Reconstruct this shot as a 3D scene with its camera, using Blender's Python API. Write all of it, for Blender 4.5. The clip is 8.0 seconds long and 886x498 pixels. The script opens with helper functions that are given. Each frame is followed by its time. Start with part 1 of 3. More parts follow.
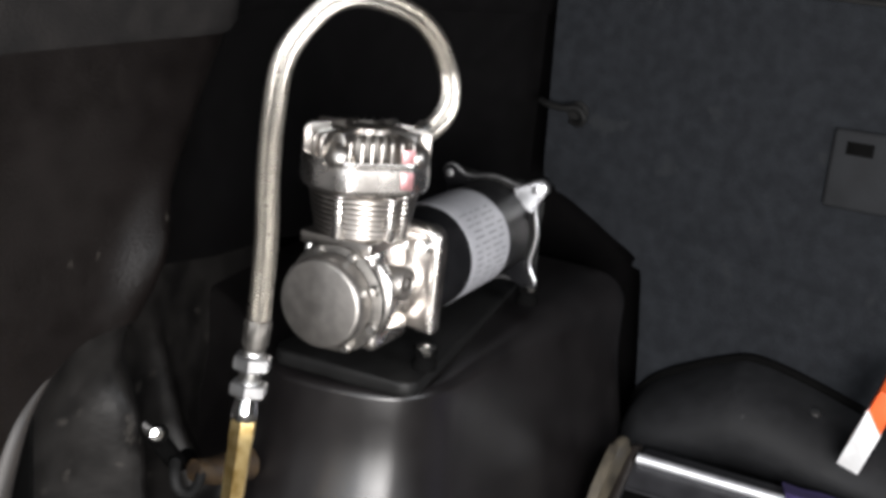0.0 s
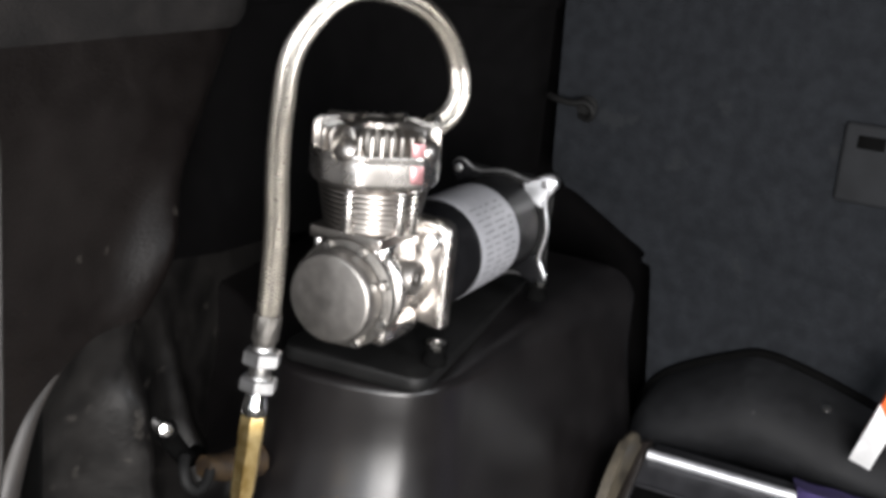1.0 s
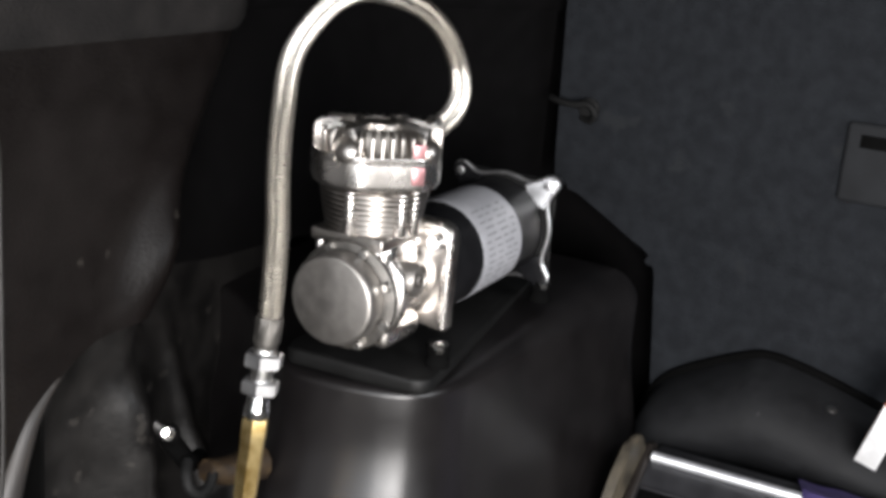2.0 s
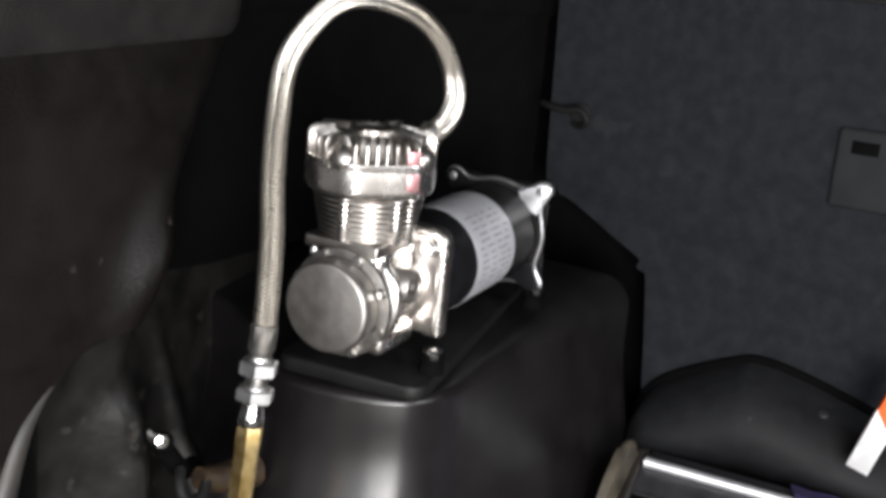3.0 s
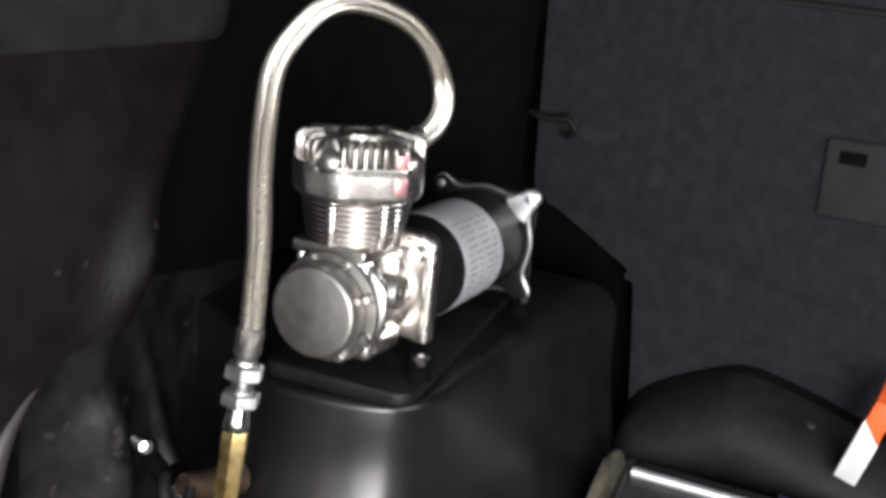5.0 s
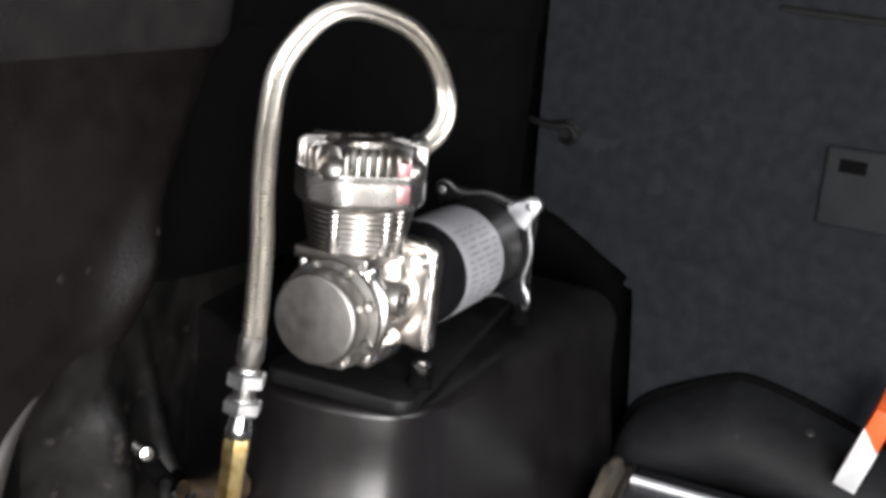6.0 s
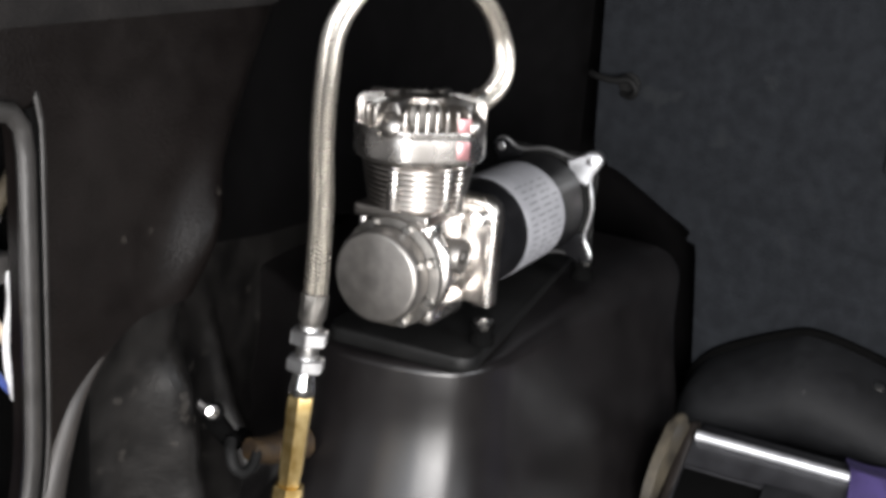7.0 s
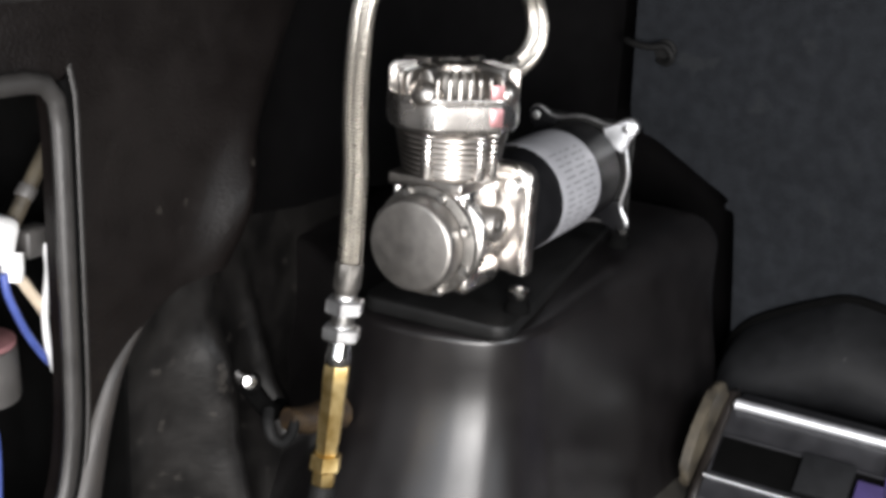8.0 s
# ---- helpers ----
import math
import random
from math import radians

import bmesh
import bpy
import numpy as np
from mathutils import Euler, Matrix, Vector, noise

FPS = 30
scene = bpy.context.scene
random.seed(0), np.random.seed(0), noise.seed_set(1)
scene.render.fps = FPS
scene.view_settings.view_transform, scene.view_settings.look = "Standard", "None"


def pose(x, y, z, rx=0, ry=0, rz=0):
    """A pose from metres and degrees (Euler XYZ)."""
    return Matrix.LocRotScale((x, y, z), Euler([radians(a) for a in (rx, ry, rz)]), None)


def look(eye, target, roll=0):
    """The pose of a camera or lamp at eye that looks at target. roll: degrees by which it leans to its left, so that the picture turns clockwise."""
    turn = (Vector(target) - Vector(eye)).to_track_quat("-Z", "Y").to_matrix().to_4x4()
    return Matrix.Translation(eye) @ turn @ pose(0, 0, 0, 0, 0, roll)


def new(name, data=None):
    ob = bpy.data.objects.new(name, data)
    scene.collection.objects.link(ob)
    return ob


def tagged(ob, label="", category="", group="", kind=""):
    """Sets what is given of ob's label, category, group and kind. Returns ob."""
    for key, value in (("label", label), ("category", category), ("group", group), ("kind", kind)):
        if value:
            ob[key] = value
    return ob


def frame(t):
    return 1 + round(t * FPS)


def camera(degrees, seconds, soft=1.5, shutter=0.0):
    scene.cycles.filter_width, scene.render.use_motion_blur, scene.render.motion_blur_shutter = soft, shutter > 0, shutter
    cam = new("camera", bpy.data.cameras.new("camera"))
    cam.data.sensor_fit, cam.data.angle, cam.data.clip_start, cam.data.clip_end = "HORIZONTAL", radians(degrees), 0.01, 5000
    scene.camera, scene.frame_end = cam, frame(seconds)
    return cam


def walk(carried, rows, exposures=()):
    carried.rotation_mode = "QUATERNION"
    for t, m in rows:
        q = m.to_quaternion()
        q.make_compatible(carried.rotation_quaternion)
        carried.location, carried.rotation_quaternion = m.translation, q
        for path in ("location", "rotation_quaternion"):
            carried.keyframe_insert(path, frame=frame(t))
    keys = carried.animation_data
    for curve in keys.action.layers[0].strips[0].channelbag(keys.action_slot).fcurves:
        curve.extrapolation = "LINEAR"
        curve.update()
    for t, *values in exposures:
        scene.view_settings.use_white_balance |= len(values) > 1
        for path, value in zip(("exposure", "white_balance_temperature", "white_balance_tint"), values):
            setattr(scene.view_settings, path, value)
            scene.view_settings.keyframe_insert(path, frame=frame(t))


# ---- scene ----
cam = camera(40.0, 8.0, soft=3.8)
PATH = [
    (0, (-0.649, -0.363, 0.303), (1.085, 0.459, -0.261), 5.7),
    (0.5, (-0.648, -0.36, 0.302), (1.083, 0.465, -0.267), 5.6),
    (1, (-0.647, -0.359, 0.299), (1.082, 0.47, -0.268), 5.5),
    (1.5, (-0.645, -0.362, 0.295), (1.081, 0.48, -0.263), 5.1),
    (3, (-0.646, -0.354, 0.297), (1.094, 0.463, -0.254), 5.2),
    (3.5, (-0.646, -0.354, 0.294), (1.1, 0.462, -0.239), 5.2),
    (4, (-0.645, -0.355, 0.289), (1.101, 0.467, -0.236), 5.2),
    (4.5, (-0.644, -0.354, 0.289), (1.106, 0.456, -0.239), 5.4),
    (6, (-0.646, -0.349, 0.291), (1.114, 0.448, -0.225), 5.9),
    (6.5, (-0.646, -0.344, 0.288), (1.094, 0.482, -0.252), 5.2),
    (7, (-0.643, -0.347, 0.287), (1.06, 0.524, -0.299), 4.4),
    (7.5, (-0.643, -0.349, 0.285), (1.041, 0.539, -0.327), 3.9),
    (8, (-0.641, -0.349, 0.282), (1.021, 0.569, -0.345), 3.2),
]
walk(cam, [(t, look(eye, target, roll)) for t, eye, target, roll in PATH])

# ---- light ----
world = bpy.data.worlds.new("sky")
scene.world = world
world.use_nodes = True
sky = world.node_tree.nodes.new("ShaderNodeTexSky")
sky.sky_type, sky.sun_disc = "NISHITA", False
sky.sun_elevation, sky.sun_rotation = radians(40), radians(200)
world.node_tree.links.new(sky.outputs[0], world.node_tree.nodes["Background"].inputs[0])
world.node_tree.nodes["Background"].inputs[1].default_value = 0.08


def area(name, eye, target, sx, sy, watts, colour):
    d = bpy.data.lights.new(name, "AREA")
    d.shape, d.size, d.size_y, d.energy, d.color = "RECTANGLE", sx, sy, watts, colour
    ob = new(name, d)
    ob.matrix_world = look(eye, target)
    return ob


# daylight in the unseen tailgate opening and an assumed quarter window opposite
area("tailgate_daylight", (-0.90, -0.68, 0.12), (0.0, 0.0, 0.04), 0.50, 0.50, 24.5, (1.0, 0.965, 0.945))
# fill lamp added over the same opening to lift the darker faces
area("tailgate_fill", (-0.87, -0.42, 0.27), (0.1, -0.34, 0.14), 1.04, 0.66, 8.0, (0.96, 0.97, 1.0))
area("window_daylight", (-0.10, -1.12, 0.41), (-0.10, 0.0, 0.20), 0.55, 0.26, 6.0, (0.94, 0.97, 1.0))
scene.view_settings.exposure = 0.0


# ---- materials ----
def material(name, colour, rough=0.5, metal=0.0, other=None, scale=60, stretch=(1, 1, 1), bump=0.1, fine=900, spread=(0.35, 0.7), rvar=0.1, coat=0.0, spots=None, gloss=0.5):
    """Two scales of variation: colour and roughness by a broad noise, relief by a fine one; spots: colour and threshold of small scuffs."""
    m = bpy.data.materials.new(name)
    m.use_nodes = True
    nt = m.node_tree
    b = nt.nodes["Principled BSDF"]
    link = nt.links.new
    co = nt.nodes.new("ShaderNodeTexCoord")
    mp = nt.nodes.new("ShaderNodeMapping")
    mp.inputs["Scale"].default_value = stretch
    link(co.outputs["Object"], mp.inputs[0])

    def noise_node(s, detail):
        n = nt.nodes.new("ShaderNodeTexNoise")
        n.inputs["Scale"].default_value, n.inputs["Detail"].default_value = s, detail
        link(mp.outputs[0], n.inputs["Vector"])
        return n
    broad, grain = noise_node(scale, 5), noise_node(fine, 2)
    ramp = nt.nodes.new("ShaderNodeValToRGB")
    other = other or tuple(c * 0.7 for c in colour)
    ramp.color_ramp.elements[0].position, ramp.color_ramp.elements[1].position = spread
    ramp.color_ramp.elements[0].color, ramp.color_ramp.elements[1].color = (*other, 1), (*colour, 1)
    link(broad.outputs[0], ramp.inputs[0])
    out = ramp.outputs[0]
    if spots:
        sc, threshold, size = spots
        sn = noise_node(size, 3)
        sr = nt.nodes.new("ShaderNodeValToRGB")
        sr.color_ramp.elements[0].position, sr.color_ramp.elements[1].position = threshold, threshold + 0.06
        link(sn.outputs[0], sr.inputs[0])
        mix = nt.nodes.new("ShaderNodeMix")
        mix.data_type = "RGBA"
        link(sr.outputs[0], mix.inputs[0])
        link(out, mix.inputs[6])
        mix.inputs[7].default_value = (*sc, 1)
        out = mix.outputs[2]
    link(out, b.inputs["Base Color"])
    mr = nt.nodes.new("ShaderNodeMapRange")
    mr.inputs["To Min"].default_value, mr.inputs["To Max"].default_value = max(0.02, rough - rvar), min(1, rough + rvar)
    link(broad.outputs[0], mr.inputs[0])
    link(mr.outputs[0], b.inputs["Roughness"])
    b.inputs["Metallic"].default_value = metal
    b.inputs["Specular IOR Level"].default_value = gloss
    b.inputs["Coat Weight"].default_value = coat
    bp = nt.nodes.new("ShaderNodeBump")
    bp.inputs["Strength"].default_value, bp.inputs["Distance"].default_value = bump, 0.001
    link(grain.outputs[0], bp.inputs["Height"])
    link(bp.outputs[0], b.inputs["Normal"])
    return m


PANEL = material("grained_trim_plastic", (0.0050, 0.0038, 0.0035), 0.42, other=(0.0029, 0.0021, 0.0019), scale=45, bump=0.5, fine=560, spots=((0.026, 0.023, 0.020), 0.68, 70), gloss=0.22)
# lighter than the panel: light on the lip is put into its colour
LIP = material("lit_lip_plastic", (0.024, 0.021, 0.019), 0.52, other=(0.016, 0.0145, 0.014), scale=40, bump=0.1, fine=500)
HUMP = material("smooth_black_plastic", (0.0080, 0.0070, 0.0072), 0.36, other=(0.0052, 0.0045, 0.0047), scale=25, bump=0.07, fine=700, spots=((0.035, 0.033, 0.031), 0.74, 90), gloss=0.5)
BAY = material("scuffed_black_plastic", (0.0130, 0.0120, 0.0114), 0.38, other=(0.0045, 0.0042, 0.0041), scale=40, bump=0.2, fine=300, spread=(0.38, 0.72), spots=((0.024, 0.022, 0.020), 0.64, 75), gloss=0.5)
CARPET = material("charcoal_carpet", (0.0140, 0.0157, 0.0185), 0.95, other=(0.0091, 0.0102, 0.0122), scale=85, bump=1.0, fine=700, rvar=0.04, spots=((0.0155, 0.0170, 0.0190), 0.66, 30), gloss=0.15)
FLOOR = material("floor_carpet", (0.050, 0.045, 0.036), 0.95, scale=30, bump=1.0, fine=1300, rvar=0.04)
LINER = material("dark_roof_cloth", (0.05, 0.048, 0.046), 0.95, scale=30, bump=0.5, fine=900, rvar=0.04)
COVER = material("grey_black_plastic", (0.0108, 0.0112, 0.0124), 0.66, scale=70, bump=0.3, fine=500, spots=((0.05, 0.05, 0.05), 0.76, 60), gloss=0.2)
CARPET_TRIM = material("dark_grey_plastic", (0.0150, 0.0160, 0.0178), 0.85, scale=40, bump=0.4, fine=700, gloss=0.2)
# near-black for small black parts and for painted shade in gaps and recesses
BLACK = material("shade_and_part_black", (0.003, 0.003, 0.003), 0.9, scale=60, bump=0.1, gloss=0.03)
MAT = material("shaded_plate_black", (0.004, 0.004, 0.004), 0.6, scale=60, bump=0.2, fine=600, gloss=0.25)
RUBBER = material("black_rubber", (0.008, 0.008, 0.008), 0.7, scale=60, bump=0.2, fine=800, gloss=0.2)
SEAL = material("grey_rubber_seal", (0.026, 0.0245, 0.0235), 0.45, scale=60, bump=0.2, fine=700)
GLOSS = material("black_enamel", (0.008, 0.008, 0.009), 0.42, scale=60, bump=0.04, fine=500, gloss=0.12)
CAST = material("polished_cast_aluminium", (0.84, 0.81, 0.78), 0.27, 1.0, other=(0.76, 0.73, 0.70), scale=70, bump=0.012, fine=300, rvar=0.06)
DULL = material("dull_cast_aluminium", (0.28, 0.265, 0.245), 0.45, 1.0, other=(0.2, 0.19, 0.18), scale=160, bump=0.2, fine=900)
FINS = material("cast_fin_aluminium", (0.47, 0.445, 0.42), 0.32, 1.0, other=(0.37, 0.35, 0.33), scale=90, bump=0.015, fine=400, rvar=0.06)
MACHINED = material("satin_cast_aluminium", (0.38, 0.36, 0.34), 0.46, 1.0, other=(0.30, 0.285, 0.27), scale=120, bump=0.15, fine=1200, rvar=0.06)
SATIN = material("bright_satin_aluminium", (0.90, 0.90, 0.91), 0.36, 1.0, other=(0.78, 0.78, 0.79), scale=120, bump=0.1, fine=600)
# pale metal for places whose highlight is put into the material
LIT_METAL = material("lit_aluminium", (0.92, 0.93, 0.95), 0.55, 1.0, other=(0.84, 0.85, 0.88), scale=120, bump=0.1, fine=600)
CHROME = material("chrome", (0.70, 0.70, 0.70), 0.16, 1.0, other=(0.60, 0.60, 0.60), scale=80, bump=0.03, fine=400, rvar=0.05)
STEEL = material("zinc_steel", (0.70, 0.69, 0.67), 0.3, 1.0, scale=200, bump=0.1, fine=800)
CORE = material("dark_hose_core", (0.05, 0.048, 0.045), 0.5, 0.3, scale=200, bump=0.1)
BRAID = material("stainless_braid", (0.42, 0.40, 0.37), 0.30, 1.0, other=(0.48, 0.46, 0.42), scale=300, bump=0.2, fine=1500)
BRASS = material("brass", (0.94, 0.75, 0.38), 0.36, 1.0, other=(0.62, 0.42, 0.15), scale=120, bump=0.1, fine=600)
LABEL = material("silver_foil_label", (0.50, 0.50, 0.53), 0.45, 0.35, other=(0.42, 0.42, 0.45), scale=60, bump=0.04, fine=700)
INK = material("grey_print", (0.25, 0.25, 0.27), 0.5, scale=80, bump=0.02)
# red for the painted reflection on the head and for the connector ring
RED = material("red_glint_and_ring", (0.52, 0.26, 0.27), 0.36, 0.6, scale=80, bump=0.02)
NAP = material("black_napped_cloth", (0.010, 0.0088, 0.0085), 0.9, other=(0.0045, 0.004, 0.004), scale=40, bump=1.0, fine=500, gloss=0.2)
SHINY = material("shiny_dark_grey_plastic", (0.030, 0.030, 0.033), 0.32, other=(0.018, 0.018, 0.02), scale=60, bump=0.1, fine=400, gloss=0.6)
# near-black that carries the shade of the recess and the seat gap
SHADE = material("recess_shade_black", (0.0030, 0.0028, 0.0030), 0.95, scale=60, bump=0.8, fine=1100, rvar=0.04, gloss=0.05)
DARK = material("cavity_steel", (0.006, 0.006, 0.006), 0.6, scale=40, bump=0.2, fine=300)
WHITE = material("white_plastic", (0.78, 0.78, 0.78), 0.4, scale=40, bump=0.05)
GREY = material("grey_plastic", (0.060, 0.057, 0.055), 0.5, scale=60, bump=0.1)
CREAM = material("cream_wire_cover", (0.62, 0.52, 0.40), 0.4, scale=60, bump=0.05)
BLUE = material("blue_wire_cover", (0.06, 0.09, 0.30), 0.4, scale=60, bump=0.05)
ORANGE = material("orange_print", (0.85, 0.13, 0.03), 0.4, scale=40, bump=0.03)
VIOLET = material("violet_sheet", (0.045, 0.030, 0.120), 0.9, scale=60, bump=0.5, fine=900)
BROWN = material("dark_brown_plastic", (0.012, 0.009, 0.0075), 0.45, scale=50, bump=0.2, fine=500)
TAN = material("worn_tan_plastic", (0.075, 0.062, 0.042), 0.6, other=(0.018, 0.015, 0.011), scale=50, bump=0.3, fine=500)
RUST = material("rusty_steel", (0.055, 0.033, 0.013), 0.6, 0.3, other=(0.022, 0.014, 0.009), scale=120, bump=0.5, fine=600)


# ---- building blocks ----
def finish(bm, name, mat, smooth=True, angle=40):
    bmesh.ops.recalc_face_normals(bm, faces=bm.faces)
    if smooth:
        for f in bm.faces:
            f.smooth = True
        for e in bm.edges:
            e.smooth = not (len(e.link_faces) == 2 and e.calc_face_angle(0) > radians(angle))
    me = bpy.data.meshes.new(name)
    bm.to_mesh(me)
    bm.free()
    me.materials.append(mat)
    return me


def thing(name, base, label, category, group="", kind=""):
    ob = new(name)
    ob.location = base
    ob.empty_display_size = 0.01
    return tagged(ob, label, category, group, kind)


def part(name, bm, mat, parent, label="", angle=40):
    """One mesh, drawn in world places, under a thing or a part."""
    ob = new(name, finish(bm, name, mat, True, angle))
    if parent is not None:
        ob.parent = parent
        ob.matrix_parent_inverse = Matrix.Translation(parent.location).inverted() if parent.type == "EMPTY" else Matrix()
    if label:
        ob["label"] = label
    return ob


def structure(name, bm, mat, label, category="", angle=40):
    ob = part(name, bm, mat, None, "", angle)
    return tagged(ob, label, category or name.replace("_", " "), kind="structure")


def rounded_box(lo, hi, r=0.002, seg=2, bm=None):
    bm = bm or bmesh.new()
    c = [(a + b) / 2 for a, b in zip(lo, hi)]
    s = [b - a for a, b in zip(lo, hi)]
    got = bmesh.ops.create_cube(bm, size=1, matrix=Matrix.LocRotScale(c, None, s))
    if r > 0:
        edges = {e for v in got["verts"] for e in v.link_edges}
        bmesh.ops.bevel(bm, geom=list(edges), offset=r, segments=seg, profile=0.5, affect="EDGES")
    return bm


def lathe(profile, centre, axis, n=48, bm=None, closed=True):
    """Turns (radius, height) pairs about an axis that starts in centre."""
    bm = bm or bmesh.new()
    axis = Vector(axis).normalized()
    q = axis.to_track_quat("Z", "Y").to_matrix()
    u, v = q @ Vector((1, 0, 0)), q @ Vector((0, 1, 0))
    centre = Vector(centre)
    rings = []
    for r, h in profile:
        rings.append([bm.verts.new(centre + axis * h + (u * math.cos(a) + v * math.sin(a)) * r) for a in (2 * math.pi * i / n for i in range(n))])
    for a, b in zip(rings, rings[1:]):
        for i in range(n):
            bm.faces.new((a[i], a[(i + 1) % n], b[(i + 1) % n], b[i]))
    if closed:
        bm.faces.new(rings[0][::-1])
        bm.faces.new(rings[-1])
    return bm


def drum(r, h0, h1, centre, axis, edge=0.001, n=32, bm=None):
    return lathe([(r - edge, h0), (r - edge * 0.3, h0 + edge * 0.3), (r, h0 + edge), (r, h1 - edge), (r - edge * 0.3, h1 - edge * 0.3), (r - edge, h1)], centre, axis, n, bm)


def hexnut(r, h0, h1, centre, axis, bm=None):
    return lathe([(r * 0.88, h0), (r, h0 + 0.0012), (r, h1 - 0.0012), (r * 0.88, h1)], centre, axis, 6, bm)


def prism(outline, place, depth, r=0.0, bm=None, seg=2):
    """A flat outline of (a, b) pairs, put in space by place(a, b, c), with c from 0 to depth; r: edge rounding."""
    bm = bm or bmesh.new()
    a = [bm.verts.new(place(p, q, 0)) for p, q in outline]
    b = [bm.verts.new(place(p, q, depth)) for p, q in outline]
    n = len(outline)
    bottom, top = bm.faces.new(a[::-1]), bm.faces.new(b)
    for i in range(n):
        bm.faces.new((a[i], a[(i + 1) % n], b[(i + 1) % n], b[i]))
    if r > 0:
        bmesh.ops.bevel(bm, geom=list(bottom.edges) + list(top.edges), offset=r, segments=seg, profile=0.5, affect="EDGES")
    return bm


def spline(points, steps=8):
    """Catmull-Rom through points of any dimension."""
    p = [np.array(v, float) for v in points]
    p = [2 * p[0] - p[1], *p, 2 * p[-1] - p[-2]]
    out = []
    for a, b, c, d in zip(p, p[1:], p[2:], p[3:]):
        for i in range(steps):
            t = i / steps
            out.append(0.5 * (2 * b + (c - a) * t + (2 * a - 5 * b + 4 * c - d) * t * t + (3 * b - a - 3 * c + d) * t ** 3))
    out.append(p[-2])
    return out


def tube(points, r, n=12, bm=None, steps=8, taper=None):
    """A round rod along a smooth way."""
    bm = bm or bmesh.new()
    way = [Vector(v) for v in spline(points, steps)]
    u = None
    rings = []
    for i, c in enumerate(way):
        t = (way[min(i + 1, len(way) - 1)] - way[max(i - 1, 0)]).normalized()
        u = (u - t * u.dot(t)).normalized() if u else t.orthogonal().normalized()
        v = t.cross(u)
        rr = r * (taper(i / (len(way) - 1)) if taper else 1)
        rings.append([bm.verts.new(c + (u * math.cos(a) + v * math.sin(a)) * rr) for a in (2 * math.pi * k / n for k in range(n))])
    for a, b in zip(rings, rings[1:]):
        for k in range(n):
            bm.faces.new((a[k], a[(k + 1) % n], b[(k + 1) % n], b[k]))
    bm.faces.new(rings[0][::-1])
    bm.faces.new(rings[-1])
    return bm


def sheet(grid, bm=None):
    """Quads over rows of places."""
    bm = bm or bmesh.new()
    vs = [[bm.verts.new(p) for p in row] for row in grid]
    for a, b in zip(vs, vs[1:]):
        for i in range(len(a) - 1):
            bm.faces.new((a[i], a[i + 1], b[i + 1], b[i]))
    return bm


def thicken(bm, depth):
    bmesh.ops.recalc_face_normals(bm, faces=bm.faces)
    bmesh.ops.solidify(bm, geom=list(bm.faces), thickness=depth)
    return bm


def along(x, table):
    return float(np.interp(x, [a for a, b in table], [b for a, b in table]))


# ---- the cargo bay's shell ----
FLOOR_Z, ROOF_Z = -0.20, 0.66
structure("floor", rounded_box((-0.95, -1.15, FLOOR_Z - 0.03), (0.75, 0.30, FLOOR_Z), 0), FLOOR, "worn grey-brown carpet of the cargo floor")
# roof, outer walls and tailgate frame are unseen, added to enclose the light
structure("ceiling", rounded_box((-0.80, -1.15, ROOF_Z), (0.75, 0.30, ROOF_Z + 0.03), 0), LINER, "unseen dark headliner, added over the bay to keep reflections dark")
far = bmesh.new()
for lo, hi in (((-0.80, -1.15, FLOOR_Z), (0.75, -1.11, 0.26)), ((-0.80, -1.15, 0.56), (0.75, -1.11, ROOF_Z)), ((-0.80, -1.15, 0.26), (-0.42, -1.11, 0.56)), ((0.20, -1.15, 0.26), (0.75, -1.11, 0.56))):
    rounded_box(lo, hi, 0, bm=far)
structure("wall_far", far, PANEL, "unseen far side wall with an assumed quarter window opening", "side wall")
tail = bmesh.new()
rounded_box((-0.85, -1.15, FLOOR_Z), (-0.80, 0.30, -0.13), 0.004, bm=tail)
rounded_box((-0.85, -1.15, 0.62), (-0.80, 0.30, ROOF_Z + 0.03), 0.004, bm=tail)
rounded_box((-0.85, 0.10, -0.13), (-0.80, 0.30, 0.62), 0.004, bm=tail)
rounded_box((-0.85, -1.15, -0.13), (-0.80, -1.02, 0.62), 0.004, bm=tail)
structure("tailgate_frame", tail, PANEL, "unseen trim added round the open tailgate", "door frame")
structure("wall_body", rounded_box((-0.80, 0.285, FLOOR_Z), (0.75, 0.30, ROOF_Z), 0), DARK, "dark wall added behind the trim to stop light leaking in", "body side")
structure("wall_front", rounded_box((0.72, -1.15, FLOOR_Z), (0.75, 0.30, ROOF_Z), 0), PANEL, "unseen wall added to close the cabin behind the rear seat", "cabin wall")

# the near side panel: flat by the access opening, then sweeping out into a bay behind the compressor
XS = [-0.17 + 0.59 * k / 96 for k in range(97)]
ARCH = [(-0.226, -0.14), (-0.207, -0.078), (-0.195, -0.042), (-0.182, -0.014), (-0.17, 0.001), (-0.152, 0.015), (-0.129, 0.026), (-0.100, 0.031), (-0.070, 0.0325), (-0.040, 0.031), (0.0, 0.025), (0.04, 0.020), (0.09, 0.014), (0.42, 0.0)]
FAR = [(-1.0, 0.30), (0.08, 0.200), (0.14, 0.184), (0.18, 0.181), (0.22, 0.172), (0.255, 0.160), (0.29, 0.145), (0.32, 0.127), (0.35, 0.105), (0.42, 0.06)]


